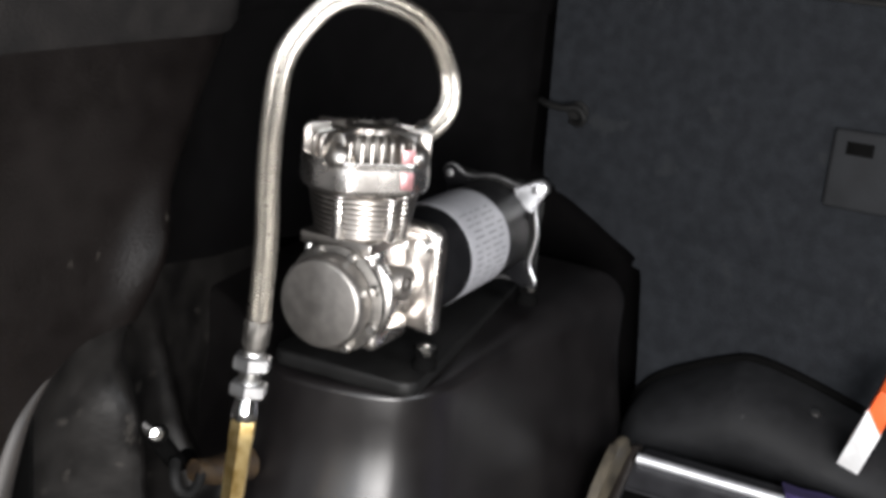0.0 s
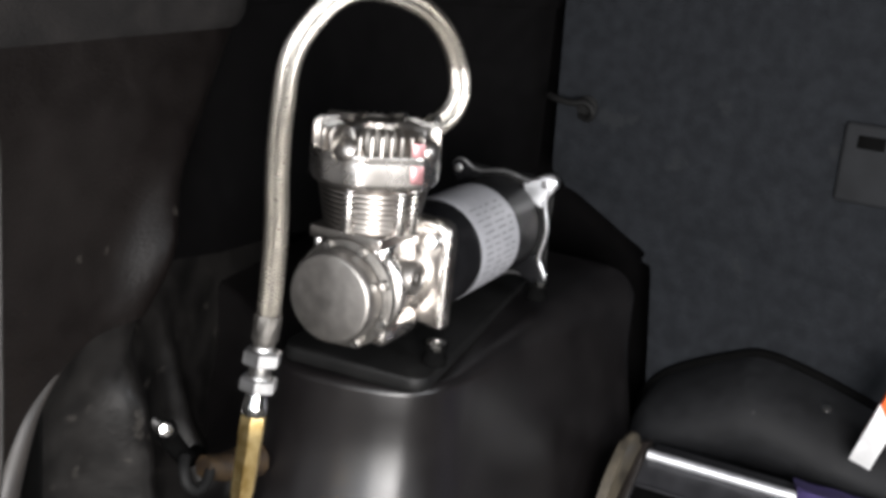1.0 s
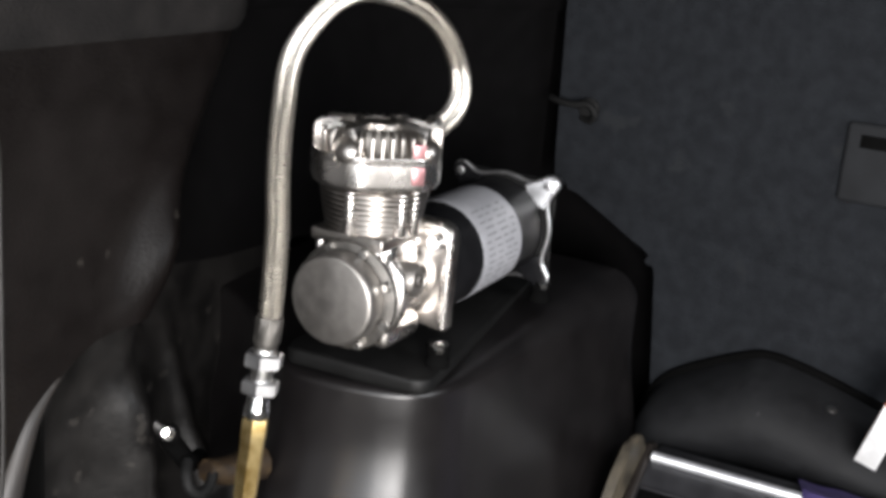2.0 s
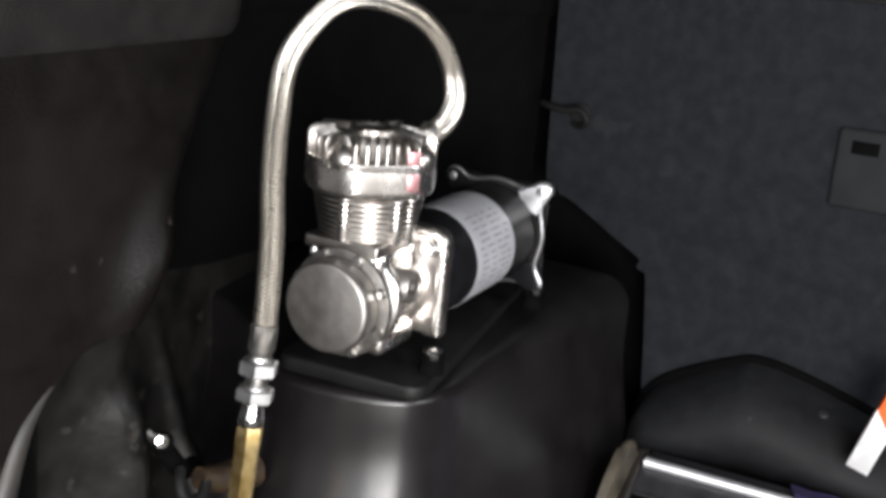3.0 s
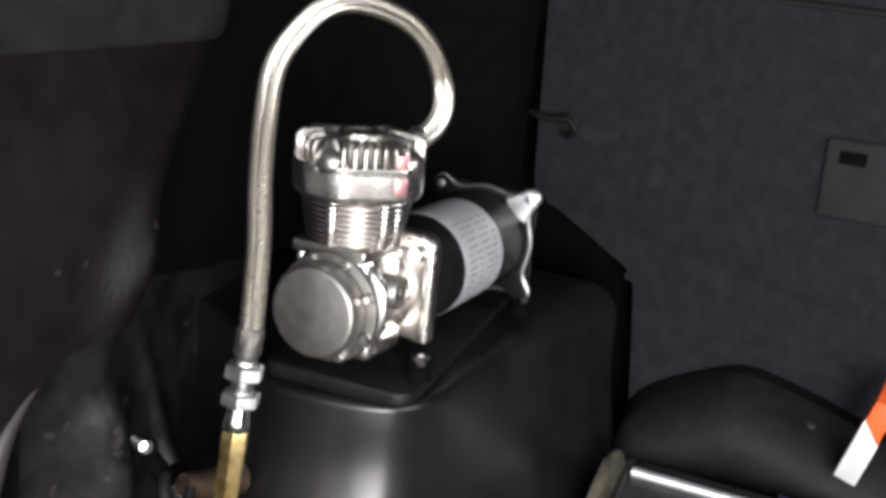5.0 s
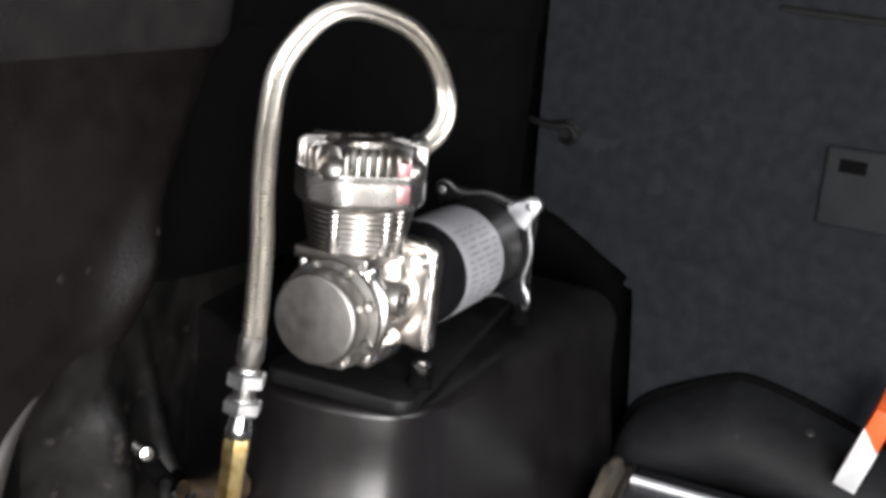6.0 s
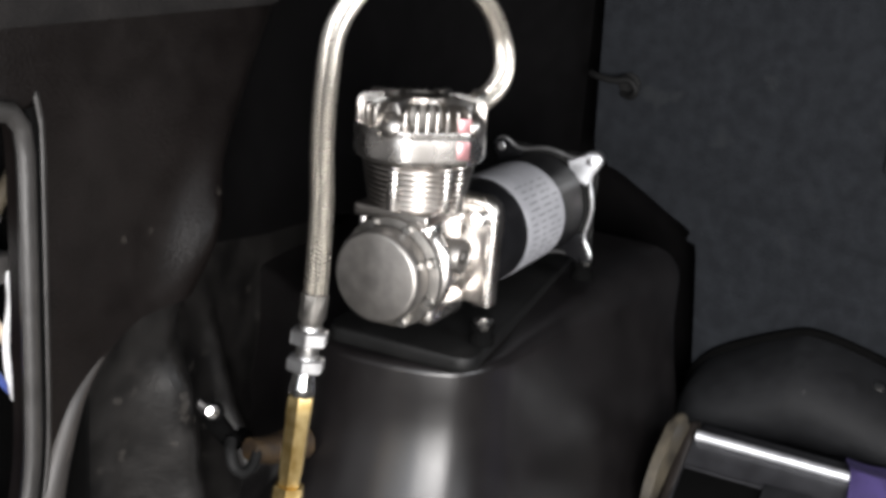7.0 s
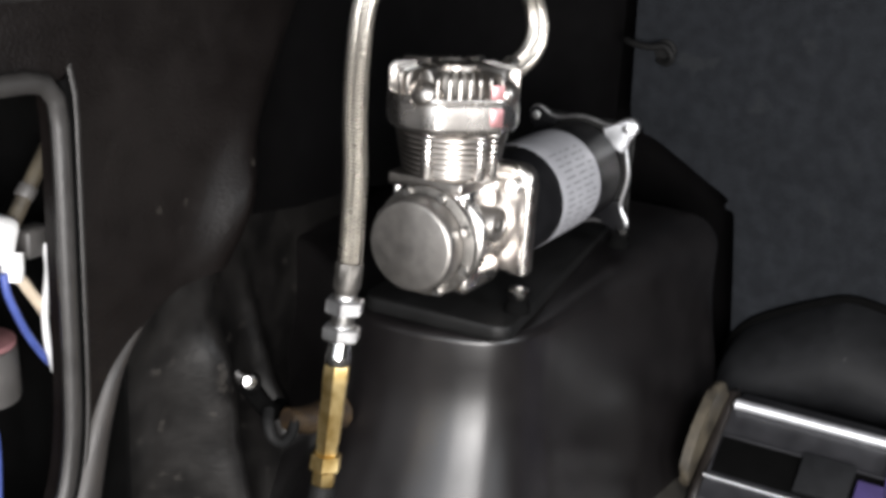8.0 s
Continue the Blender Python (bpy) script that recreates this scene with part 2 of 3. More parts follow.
def panel_y(x, z):
    """Depth of the side panel: flat, then a soft slanting swell past which it falls back into a dark bay."""
    crest = -0.092 + 0.42 * (z - 0.04)
    u = x - crest
    f = min(1.0, max(0.0, u / (0.085 + 0.45 * max(0.0, z - 0.09))))
    ease = min(1.0, max(0.0, (x + 0.17) / 0.06))
    fade = math.exp(-((z - 0.070) / (0.032 if z > 0.07 else 0.045)) ** 2)
    swell = 0.017 * ease * ease * (3 - 2 * ease) * fade * math.exp(-(u / (0.021 if u < 0 else 0.017)) ** 2)
    second = 0.006 * math.exp(-((u - 0.078) / 0.018) ** 2) * fade
    return min(0.112 + 0.070 * f * f * (3 - 2 * f), along(x, FAR)) - swell - second


PANEL_TOP = 0.205


rows_up = []
for k in range(33):
    row = []
    for x in XS:
        z = along(x, ARCH) * (1 - k / 32) + PANEL_TOP * k / 32
        row.append((x, panel_y(x, z), z))
    rows_up.append(row)
side = sheet(rows_up)
# the flat part with the access opening
HC, HW, HH = (-0.3140, 0.028), 0.1000, 0.1375


def opening(grow, n=96):
    pts = []
    for i in range(n):
        a = 2 * math.pi * i / n
        c, s = math.cos(a), math.sin(a)
        k = 15 if s > 0 else 3.4
        r = (abs(c / (HW + grow)) ** k + abs(s / (HH + grow)) ** k) ** (-1 / k)
        pts.append((HC[0] + r * c, HC[1] + r * s))
    return pts


def frame_edge(px, pz):
    """From the opening's centre through a place to the panel's outer edge."""
    dx, dz = px - HC[0], pz - HC[1]
    best = 9.0
    outer = [(-0.17, PANEL_TOP), (-0.60, PANEL_TOP), (-0.60, -0.19), (-0.242, -0.19), *ARCH[:5]]
    for (ax, az), (bx, bz) in zip(outer, outer[1:] + outer[:1]):
        ex, ez = bx - ax, bz - az
        det = dx * ez - dz * ex
        if abs(det) > 1e-9:
            t = ((ax - HC[0]) * ez - (az - HC[1]) * ex) / det
            u = ((ax - HC[0]) * dz - (az - HC[1]) * dx) / det
            if t > 0 and -1e-6 <= u <= 1 + 1e-6:
                best = min(best, t)
    return HC[0] + dx * best, HC[1] + dz * best


Y0 = 0.112
inner = opening(0.0)
ring_in = [(x, Y0 + 0.012, z) for x, z in inner]
ring_lip = [(x, Y0 - 0.001, z) for x, z in inner]
ring_mid = [(x, Y0, z) for x, z in opening(0.004)]
ring_out = [(*(frame_edge(x, z)),) for x, z in inner]
for corner in ((-0.17, PANEL_TOP), (-0.17, along(-0.17, ARCH)), (-0.60, PANEL_TOP), (-0.60, -0.19)):
    near = min(range(len(ring_out)), key=lambda i: (ring_out[i][0] - corner[0]) ** 2 + (ring_out[i][1] - corner[1]) ** 2)
    ring_out[near] = corner
ring_out = [(x, Y0, z) for x, z in ring_out]
sheet([r + r[:1] for r in (ring_in, ring_lip, ring_mid, ring_out)], side)
bmesh.ops.remove_doubles(side, verts=side.verts, dist=0.0015)
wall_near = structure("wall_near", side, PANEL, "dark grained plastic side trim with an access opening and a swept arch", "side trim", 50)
# recessed part of the panel: its shade is put into the colour
wall_near.data.materials.append(SHADE)
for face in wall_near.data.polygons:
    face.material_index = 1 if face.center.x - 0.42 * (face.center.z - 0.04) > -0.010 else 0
# rolled lip along the arch
lip_way = [(x, (Y0 if x < -0.17 else panel_y(x, z)) + 0.003, z) for x, z in ARCH[:7]]
part("arch_lip", tube(lip_way, 0.0134, 20, taper=lambda f: max(0.16, 1.0 - 0.98 * f)), LIP, wall_near, "smooth rounded lip along the arch")
# lining of the opening: seal, black strip for the groove's shade, outer bead
for nm, grow, w, out, m, lab in (("seal", -0.0015, 0.0054, 0.004, SEAL, "grey rubber edge seal"), ("groove", 0.0068, 0.0036, 0.0010, BLACK, "black strip for the groove's shade round the opening"), ("bead", 0.0114, 0.0018, 0.002, SEAL, "thin raised bead")):
    ring = opening(grow)
    bm = bmesh.new()
    loops = []
    for i, (x, z) in enumerate(ring):
        t = Vector((ring[(i + 1) % 96][0] - ring[i - 1][0], 0, ring[(i + 1) % 96][1] - ring[i - 1][1])).normalized()
        nrm = t.cross(Vector((0, 1, 0)))
        loops.append([bm.verts.new(Vector((x, Y0 - out, z)) + nrm * w * math.cos(a) + Vector((0, 1, 0)) * (w * 0.8 * math.sin(a))) for a in (2 * math.pi * k / 10 for k in range(10))])
    for i in range(96):
        if nm != "seal" and 13 < i < 66:
            continue
        for k in range(10):
            bm.faces.new((loops[i][k], loops[i][(k + 1) % 10], loops[(i + 1) % 96][(k + 1) % 10], loops[(i + 1) % 96][k]))
    part(nm, bm, m, wall_near, lab)
# cavity behind the opening, near-black so that its colour carries the shade
cav = rounded_box((-0.465, 0.120, -0.165), (-0.165, 0.275, 0.205), 0)
cav.faces.ensure_lookup_table()
bmesh.ops.delete(cav, geom=[f for f in cav.faces if f.calc_center_median().y < 0.125], context="FACES")
bmesh.ops.recalc_face_normals(cav, faces=cav.faces)
bmesh.ops.solidify(cav, geom=list(cav.faces), thickness=-0.003)
structure("wall_cavity", cav, BLACK, "cavity behind the access opening, its shade put into the black", "body cavity")

# upper trim with a coarse nap, one step proud of the panel
up = []
for z, dy in ((PANEL_TOP - 0.004, 0.004), (PANEL_TOP - 0.003, -0.003), (PANEL_TOP + 0.003, -0.007), (PANEL_TOP + 0.03, -0.010), (0.32, -0.02), (ROOF_Z, -0.03)):
    up.append([(x, (Y0 if x < -0.17 else panel_y(x, PANEL_TOP)) + dy, z) for x in [-0.60, -0.45, -0.3, -0.2, *XS]])
wall_upper = structure("wall_upper", sheet(up), NAP, "black napped trim above the side panel", "side trim")
# past x = 0.04 the trim turns near-black, shade held in the colour
wall_upper.data.materials.append(SHADE)
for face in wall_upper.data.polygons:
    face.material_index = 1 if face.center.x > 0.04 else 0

# lower wall under the arch, with ridges and lumps
LOW = spline([(-0.34, 0.152), (-0.24, 0.150), (-0.18, 0.150), (-0.12, 0.152), (-0.06, 0.154), (-0.02, 0.155), (0.02, 0.158), (0.06, 0.168), (0.10, 0.180), (0.16, 0.190)], 12)
low = []
for k in range(41):
    f = k / 40
    row = []
    for x, y in LOW:
        top = along(x, ARCH) + 0.008
        z = -0.21 + (top + 0.21) * f
        behind = (Y0 if x < -0.17 else panel_y(x, top)) + 0.006
        fade = 1 / (1 + math.exp((z + 0.018) / 0.009))
        swell = 0.046 * math.exp(-((x + 0.076 + 0.06 * (z + 0.06)) / 0.026) ** 2)
        rib = 0.011 * math.exp(-((x - 0.012 + 0.16 * (z + 0.05)) / 0.009) ** 2)
        y = y - fade * (swell + rib) + 0.0025 * noise.noise(Vector((x * 26, z * 26, 3.0)))
        y -= 0.55 * max(0.0, -0.095 - z) * min(1.0, max(0.0, (x + 0.10) / 0.16))
        row.append((x, y + (behind - y) * f ** 2.6, z))
    low.append(row)
structure("wall_lower", sheet(low), BAY, "scuffed black plastic lining under the arch", "side trim", 60)

# the wheel arch box that carries the compressor
BOX = spline([(0.352, 0.20), (0.366, 0.06), (0.372, 0.015), (0.372, -0.030), (0.366, -0.060), (0.346, -0.0790), (0.30, -0.0765), (0.15, -0.0625), (0.07, -0.0585), (0.040, -0.0565), (0.016, -0.0505), (-0.001, -0.0385), (-0.012, -0.020), (-0.0180, 0.0), (-0.0208, 0.018), (-0.0212, 0.038), (-0.0160, 0.058), (-0.002, 0.078), (0.022, 0.102), (0.060, 0.148), (0.09, 0.20)], 8)
TOP = -0.012


def box_place(i, p, inset, z, draft):
    t = BOX[min(i + 1, len(BOX) - 1)] - BOX[max(i - 1, 0)]
    n = np.array([-t[1], t[0]]) / (np.linalg.norm(t) + 1e-9)
    q = p + n * (draft * (1 + 2.2 * max(0.0, -n[0])) - inset - 0.006)
    return (q[0], q[1], z)


def rounding(p):
    """How far the upper edge is rolled: tight at the front corner, broad towards the seat."""
    if p[1] > 0.02 and p[0] < 0.2:
        return 0.006, 0.006
    g = min(1.0, max(0.0, (p[0] - 0.03) / 0.30))
    return 0.006 + 0.028 * g, 0.006 + 0.024 * g


def top_z(p):
    return TOP + 0.009 * min(1.0, max(0.0, (p[0] - 0.05) / 0.30))


rings = []
DRAFT = ((0.0, 0.0270), (0.12, 0.0222), (0.26, 0.0170), (0.38, 0.0125), (0.50, 0.0084), (0.60, 0.0050), (0.69, 0.0024), (0.77, 0.0008), (0.84, 0.0001), (0.92, 0.0), (1.0, 0.0))
for f, d in DRAFT:
    rings.append([box_place(i, p, 0, -0.215 + f * (top_z(p) - rounding(p)[1] + 0.215), d) for i, p in enumerate(BOX)])
for k in range(1, 9):
    a = radians(90 * k / 8)
    rings.append([box_place(i, p, rounding(p)[0] * (1 - math.cos(a)), top_z(p) - rounding(p)[1] * (1 - math.sin(a)), 0) for i, p in enumerate(BOX)])
box = sheet(rings)
box.verts.ensure_lookup_table()
box.faces.new([box.verts[i - len(BOX)] for i in range(len(BOX))])
wheel_arch = structure("wheel_arch", box, HUMP, "smooth black plastic wheel arch box with rounded corners", "wheel arch", 50)

# backing plate added behind the gap by the seat; its black is painted shade
structure("wall_gap_backing", rounded_box((0.450, -0.13, FLOOR_Z), (0.462, 0.24, 0.30), 0), SHADE, "black backing plate for the shade in the gap beside the rear seat", "side trim")

# ---- rear seat ----
SX = 0.392
seat = thing("rear_seat", (SX + 0.03, -0.4, FLOOR_Z), "folding rear seat back covered in charcoal carpet", "seat")
seat_edge = spline([(-0.083, -0.135), (-0.080, -0.100), (-0.0745, -0.045), (-0.070, -0.012), (-0.061, 0.001), (-0.042, 0.012), (-0.012, 0.030), (0.010, 0.042), (0.028, 0.048), (0.035, 0.062), (0.037, 0.100)], 4)
part("back_panel", prism([(-0.95, -0.135), *[tuple(p) for p in seat_edge], (0.044, 0.30), (0.052, 0.60), (-0.95, 0.60)], lambda a, b, c: (SX + c, a, b), 0.050, 0.006, seg=3), CARPET, seat)
part("top_seam", tube([(SX - 0.0005, -0.95, 0.247), (SX - 0.0005, -0.5, 0.247), (SX - 0.0005, -0.16, 0.2505)], 0.0032, 6), RUBBER, seat, "dark sewn seam")
# cushion blackened so that its colour holds the shade of the gap
part("cushion", rounded_box((SX + 0.075, -0.95, -0.20), (SX + 0.30, 0.06, -0.138), 0.01, 2), BLACK, seat)
plate = part("latch_plate", rounded_box((SX - 0.006, -0.279, 0.080), (SX + 0.002, -0.2165, 0.147), 0.004, 3), CARPET_TRIM, seat, "dark plastic latch plate")
# slot as a near-black slab, its shade put into the colour
slot = bmesh.new()
rounded_box((SX - 0.0066, -0.2505, 0.1265), (SX - 0.0045, -0.2285, 0.1375), 0.0006, bm=slot)
part("slot", slot, BLACK, plate, "black patch for the slot's shade on the plate")
hook = thing("cargo_hook", (SX, 0.012, 0.122), "black cargo hook on the seat's carpet", "hook")
part("base", drum(0.010, 0, 0.004, (SX, 0.008, 0.122), (-1, 0, 0), 0.001, 24), RUBBER, hook)
part("loop", tube([(SX - 0.003, 0.045, 0.127), (SX - 0.010, 0.035, 0.126), (SX - 0.013, 0.020, 0.125), (SX - 0.014, 0.005, 0.127), (SX - 0.013, -0.002, 0.119), (SX - 0.008, 0.004, 0.112), (SX - 0.002, 0.014, 0.113)], 0.0030, 10), RUBBER, hook, "glossy black bent hook")

# ---- compressor ----
AX = 0.055
comp = thing("air_compressor", (0.08, 0, -0.004), "polished aluminium air compressor with a black motor", "compressor")
plate_out = []
for cx, cy, a0 in ((0.262, 0.004, 270), (0.262, 0.052, 0), (0.004, 0.050, 90), (0.008, -0.033, 180)):
    for k in range(7):
        a = radians(a0 + 15 * k)
        plate_out.append((cx + 0.012 * math.cos(a), cy + 0.012 * math.sin(a)))
mount = thing("mounting_plate", (0.12, 0, -0.012), "black mounting plate with rounded corners, darkened for shade", "plate")
# black plate, darkened further for the shade under the motor
part("plate", prism(plate_out, lambda a, b, c: (a, b, -0.012 + c), 0.011, 0.003), MAT, mount)

# crank cover and crankcase
part("crank_cover", lathe([(0.0, -0.0512), (0.0258, -0.0512), (0.0272, -0.0508), (0.0281, -0.0498), (0.0284, -0.0484), (0.0284, -0.0360), (0.0272, -0.0345), (0.0, -0.0345)], (0, 0, AX + 0.001), (1, 0, 0), 96, closed=False), MACHINED, comp, "satin round crank cover")
part("cover_flange", drum(0.0345, -0.0335, -0.0285, (0, 0, AX), (1, 0, 0), 0.0014, 72), DULL, comp)
for k in range(8):
    a = radians(22.5 + 45 * k)
    bolt = part("flange_bolt", hexnut(0.0028, -0.0375, -0.0333, (0, 0.0315 * math.cos(a), AX + 0.0315 * math.sin(a)), (1, 0, 0)), STEEL, comp)
    part("bolt_washer", drum(0.0036, -0.0342, -0.0333, (0, 0.0315 * math.cos(a), AX + 0.0315 * math.sin(a)), (1, 0, 0), 0.0003, 16), DULL, bolt)
crank = lathe([(0.021, -0.0285), (0.0225, -0.0235), (0.0262, -0.0205), (0.0310, -0.0195), (0.0328, -0.0182), (0.0334, -0.0160), (0.0330, -0.0132), (0.0312, -0.0112), (0.0288, -0.0095), (0.0276, -0.0060), (0.0274, 0.008), (0.0280, 0.014), (0.0300, 0.020), (0.0300, 0.028)], (0, 0, AX), (1, 0, 0), 96)
part("crankcase", crank, CAST, comp, "polished crankcase with a rolled flange", 60)
part("tower", rounded_box((-0.0245, -0.0225, 0.046), (0.0205, 0.0240, 0.090), 0.0085, 6), CAST, comp, "", 60)
part("shoulder", rounded_box((-0.0150, -0.0285, 0.040), (0.0200, 0.0285, 0.0720), 0.0080, 6), CAST, comp, "", 60)
part("side_pad", lathe([(0.0108, 0.020), (0.0108, 0.0318), (0.0100, 0.0330), (0.0088, 0.0330), (0.0082, 0.0318), (0.0, 0.0318)], (0.001, 0, 0.0630), (0, -1, 0), 40, closed=False), MACHINED, comp, "round satin side pad")
part("side_plug", hexnut(0.0046, 0.0315, 0.0342, (0.001, 0, 0.0630), (0, -1, 0)), DULL, comp)
part("base_pad", rounded_box((-0.020, -0.024, 0.020), (0.024, 0.024, 0.036), 0.005, 4), CAST, comp)
part("cylinder_flange", rounded_box((-0.0300, -0.0215, 0.0850), (0.0285, 0.0300, 0.0932), 0.0016, 3), FINS, comp, "flat cast flange under the cylinder")
for sx in (-1, 1):
    for cy in (-0.0160, 0.0245):
        part("flange_stud", drum(0.0032, 0.0715, 0.0850, (sx * 0.0258, cy, 0), (0, 0, 1), 0.0008, 14), STEEL, comp)

# finned cylinder, widening upwards under the head; it sits slightly off the crank's axis
HX, HY = -0.001, 0.003
fin_profile = [(0.0270, 0.0930)]
for k in range(8):
    z = 0.0946 + 0.0033 * k
    r = 0.0302 + 0.00062 * k
    fin_profile += [(0.0272, z), (r - 0.0003, z), (r, z + 0.0003), (r, z + 0.0013), (r - 0.0003, z + 0.0016), (0.0272, z + 0.0016)]
fin_profile.append((0.0280, 0.1215))
part("finned_cylinder", lathe(fin_profile, (HX, HY, 0), (0, 0, 1), 96), FINS, comp, "finned polished cylinder", 30)
for ang in (0, 66, 90, 181, 246, 270):
    a = radians(ang)
    part("tie_column", drum(0.0040, 0.0930, 0.1200, (HX + 0.0288 * math.cos(a), HY + 0.0288 * math.sin(a), 0), (0, 0, 1), 0.0006, 20), CAST, comp)

# head: a banded drum with two flats, radial teeth round the top and a bolt in each corner
HR = 0.0404


def head_outline(r, flat, n=96):
    out = []
    for i in range(n):
        a = 2 * math.pi * i / n
        d = max(abs(math.cos(a - math.pi / 4)), 0.5)
        k = (r ** -60 + (flat / d) ** -60) ** (-1 / 60)
        out.append((HX + k * math.cos(a), HY + k * math.sin(a)))
    return out


head = bmesh.new()
levels = [(0.0335, 0.0310, 0.1215), (0.0385, 0.0336, 0.1222), (0.0396, 0.0346, 0.1236), (0.0402, 0.0351, 0.1250), (HR, 0.0353, 0.1262), (HR, 0.0353, 0.1388), (0.0400, 0.0349, 0.1398), (0.0397, 0.0346, 0.1403), (0.0402, 0.0351, 0.1408), (0.0404, 0.0353, 0.1420), (0.0400, 0.0349, 0.1432), (0.0335, 0.0300, 0.1440), (0.0318, 0.0285, 0.1460), (0.0308, 0.0276, 0.1530), (0.0288, 0.0258, 0.1566), (0.0150, 0.0140, 0.1576)]
loops = [[head.verts.new((x, y, z)) for x, y in head_outline(r, fl)] for r, fl, z in levels]
for a, b in zip(loops, loops[1:]):
    for i in range(96):
        head.faces.new((a[i], a[(i + 1) % 96], b[(i + 1) % 96], b[i]))
head.faces.new(loops[0][::-1])
head.faces.new(loops[-1])
head_ob = part("cylinder_head", head, CAST, comp, "polished cast head with radial cooling teeth", 11)
# extra core inside the slots; its darker metal stands for their shade
core = bmesh.new()
core_loops = [[core.verts.new((x, y, z)) for x, y in head_outline(r, fl)] for r, fl, z in ((0.0352, 0.0316, 0.1434), (0.0328, 0.0294, 0.1455), (0.0314, 0.0282, 0.1532), (0.0292, 0.0262, 0.1571))]
for a, b in zip(core_loops, core_loops[1:]):
    for i in range(96):
        core.faces.new((a[i], a[(i + 1) % 96], b[(i + 1) % 96], b[i]))
core.faces.new(core_loops[0][::-1])
core.faces.new(core_loops[-1])
part("slot_shade_core", core, DULL, head_ob, "dull core that darkens the slots in place of shade")
for k in range(36):
    ang = 5 + 10 * k
    corner = (ang + 45) % 90 - 45
    a = radians(ang)
    d = max(abs(math.cos(a - math.pi / 4)), 0.5)
    rim = min(0.0400, 0.0349 / d)
    if abs(corner) < 13:
        continue
    outline = [(0.0240, 0.1425), (rim, 0.1425), (rim, 0.1540), (rim - 0.0006, 0.1558), (rim - 0.0018, 0.1572), (rim - 0.0040, 0.1582), (0.0250, 0.1588), (0.0240, 0.1580)]
    tooth = prism(outline, lambda p, q, c, a=a: (HX + p * math.cos(a) - (c - 0.0010) * math.sin(a), HY + p * math.sin(a) + (c - 0.0010) * math.cos(a), q), 0.0020, 0.0006)
    part("fin", tooth, FINS, head_ob)
part("top_ridge", lathe([(0.0150, 0.1560), (0.0150, 0.1596), (0.0140, 0.1604), (0.0105, 0.1604), (0.0098, 0.1592), (0.0, 0.1592)], (HX, HY, 0), (0, 0, 1), 48, closed=False), FINS, head_ob)
for ang in (1, 91, 181, 271):
    a = radians(ang)
    out = Vector((math.cos(a), math.sin(a), 0.30))
    seat_p = Vector((HX + 0.0343 * math.cos(a), HY + 0.0343 * math.sin(a), 0.1450))
    side_v = Vector((-math.sin(a), math.cos(a), 0))
    ridge = prism([(-0.0050, 0.1480), (0.0050, 0.1480), (0.0046, 0.1560), (0.0020, 0.1606), (-0.0020, 0.1606), (-0.0046, 0.1560)], lambda p, q, c, a=a, sv=side_v: Vector((HX + (0.012 + c) * math.cos(a), HY + (0.012 + c) * math.sin(a), q - 0.16 * max(0, c - 0.016))) + sv * p, 0.0235, 0.0010)
    part("corner_ridge", ridge, FINS, head_ob)
    boss = part("bolt_boss", lathe([(0.0102, -0.012), (0.0102, 0.0024), (0.0099, 0.0034), (0.0093, 0.0038), (0.0088, 0.0032), (0.0086, 0.0012)], seat_p, out, 40), CAST, head_ob)
    part("bolt_head", lathe([(0.0084, 0.0008), (0.0083, 0.0026), (0.0075, 0.0046), (0.0056, 0.0064), (0.0030, 0.0074), (0.0, 0.0077)], seat_p, out, 40, closed=False), FINS, boss)
# red reflection on the flat painted as two small plates parted by the ridge
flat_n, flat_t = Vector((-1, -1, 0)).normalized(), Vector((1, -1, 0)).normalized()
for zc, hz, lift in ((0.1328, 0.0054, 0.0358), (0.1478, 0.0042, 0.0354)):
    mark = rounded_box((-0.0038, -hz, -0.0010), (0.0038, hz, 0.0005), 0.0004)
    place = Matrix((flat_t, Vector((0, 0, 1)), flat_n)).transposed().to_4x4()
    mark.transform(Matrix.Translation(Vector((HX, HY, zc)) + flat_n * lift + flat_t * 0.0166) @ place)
    part("red_glint", mark, RED, head_ob, "red reflection painted as a small plate")

# arched front bracket
arch = [(-0.040, 0.0235), (-0.029, 0.0235), (-0.024, 0.029), (0.024, 0.029), (0.029, 0.0235), (0.040, 0.0235), (0.0420, 0.026)]
arch += [(0.0420, 0.083)] + [(0.0320 + 0.010 * math.cos(radians(a)), 0.0865 + 0.010 * math.sin(radians(a))) for a in (15, 40, 65, 90)]
arch += [(-0.0320 - 0.010 * math.cos(radians(a)), 0.0865 + 0.010 * math.sin(radians(a))) for a in (90, 65, 40, 15)] + [(-0.0420, 0.083), (-0.0420, 0.026)]
bracket = part("front_bracket", prism(arch, lambda a, b, c: (0.025 + c, a, b), 0.0110, 0.0030, seg=4), FINS, comp, "bright arched mounting bracket")
# brighter tube added along the bracket to imitate its edge highlight
rim_arc = [(0.0385, 0.027), (0.0388, 0.055), (0.0386, 0.080), (0.0360, 0.0895), (0.0290, 0.0932), (0.0, 0.0934), (-0.0290, 0.0932), (-0.0360, 0.0895), (-0.0386, 0.080), (-0.0388, 0.055), (-0.0385, 0.027)]
part("bracket_rim", tube([(0.0265, a, b) for a, b in rim_arc], 0.0036, 14, steps=5), CAST, bracket, "raised rim added for the bracket's edge highlight")
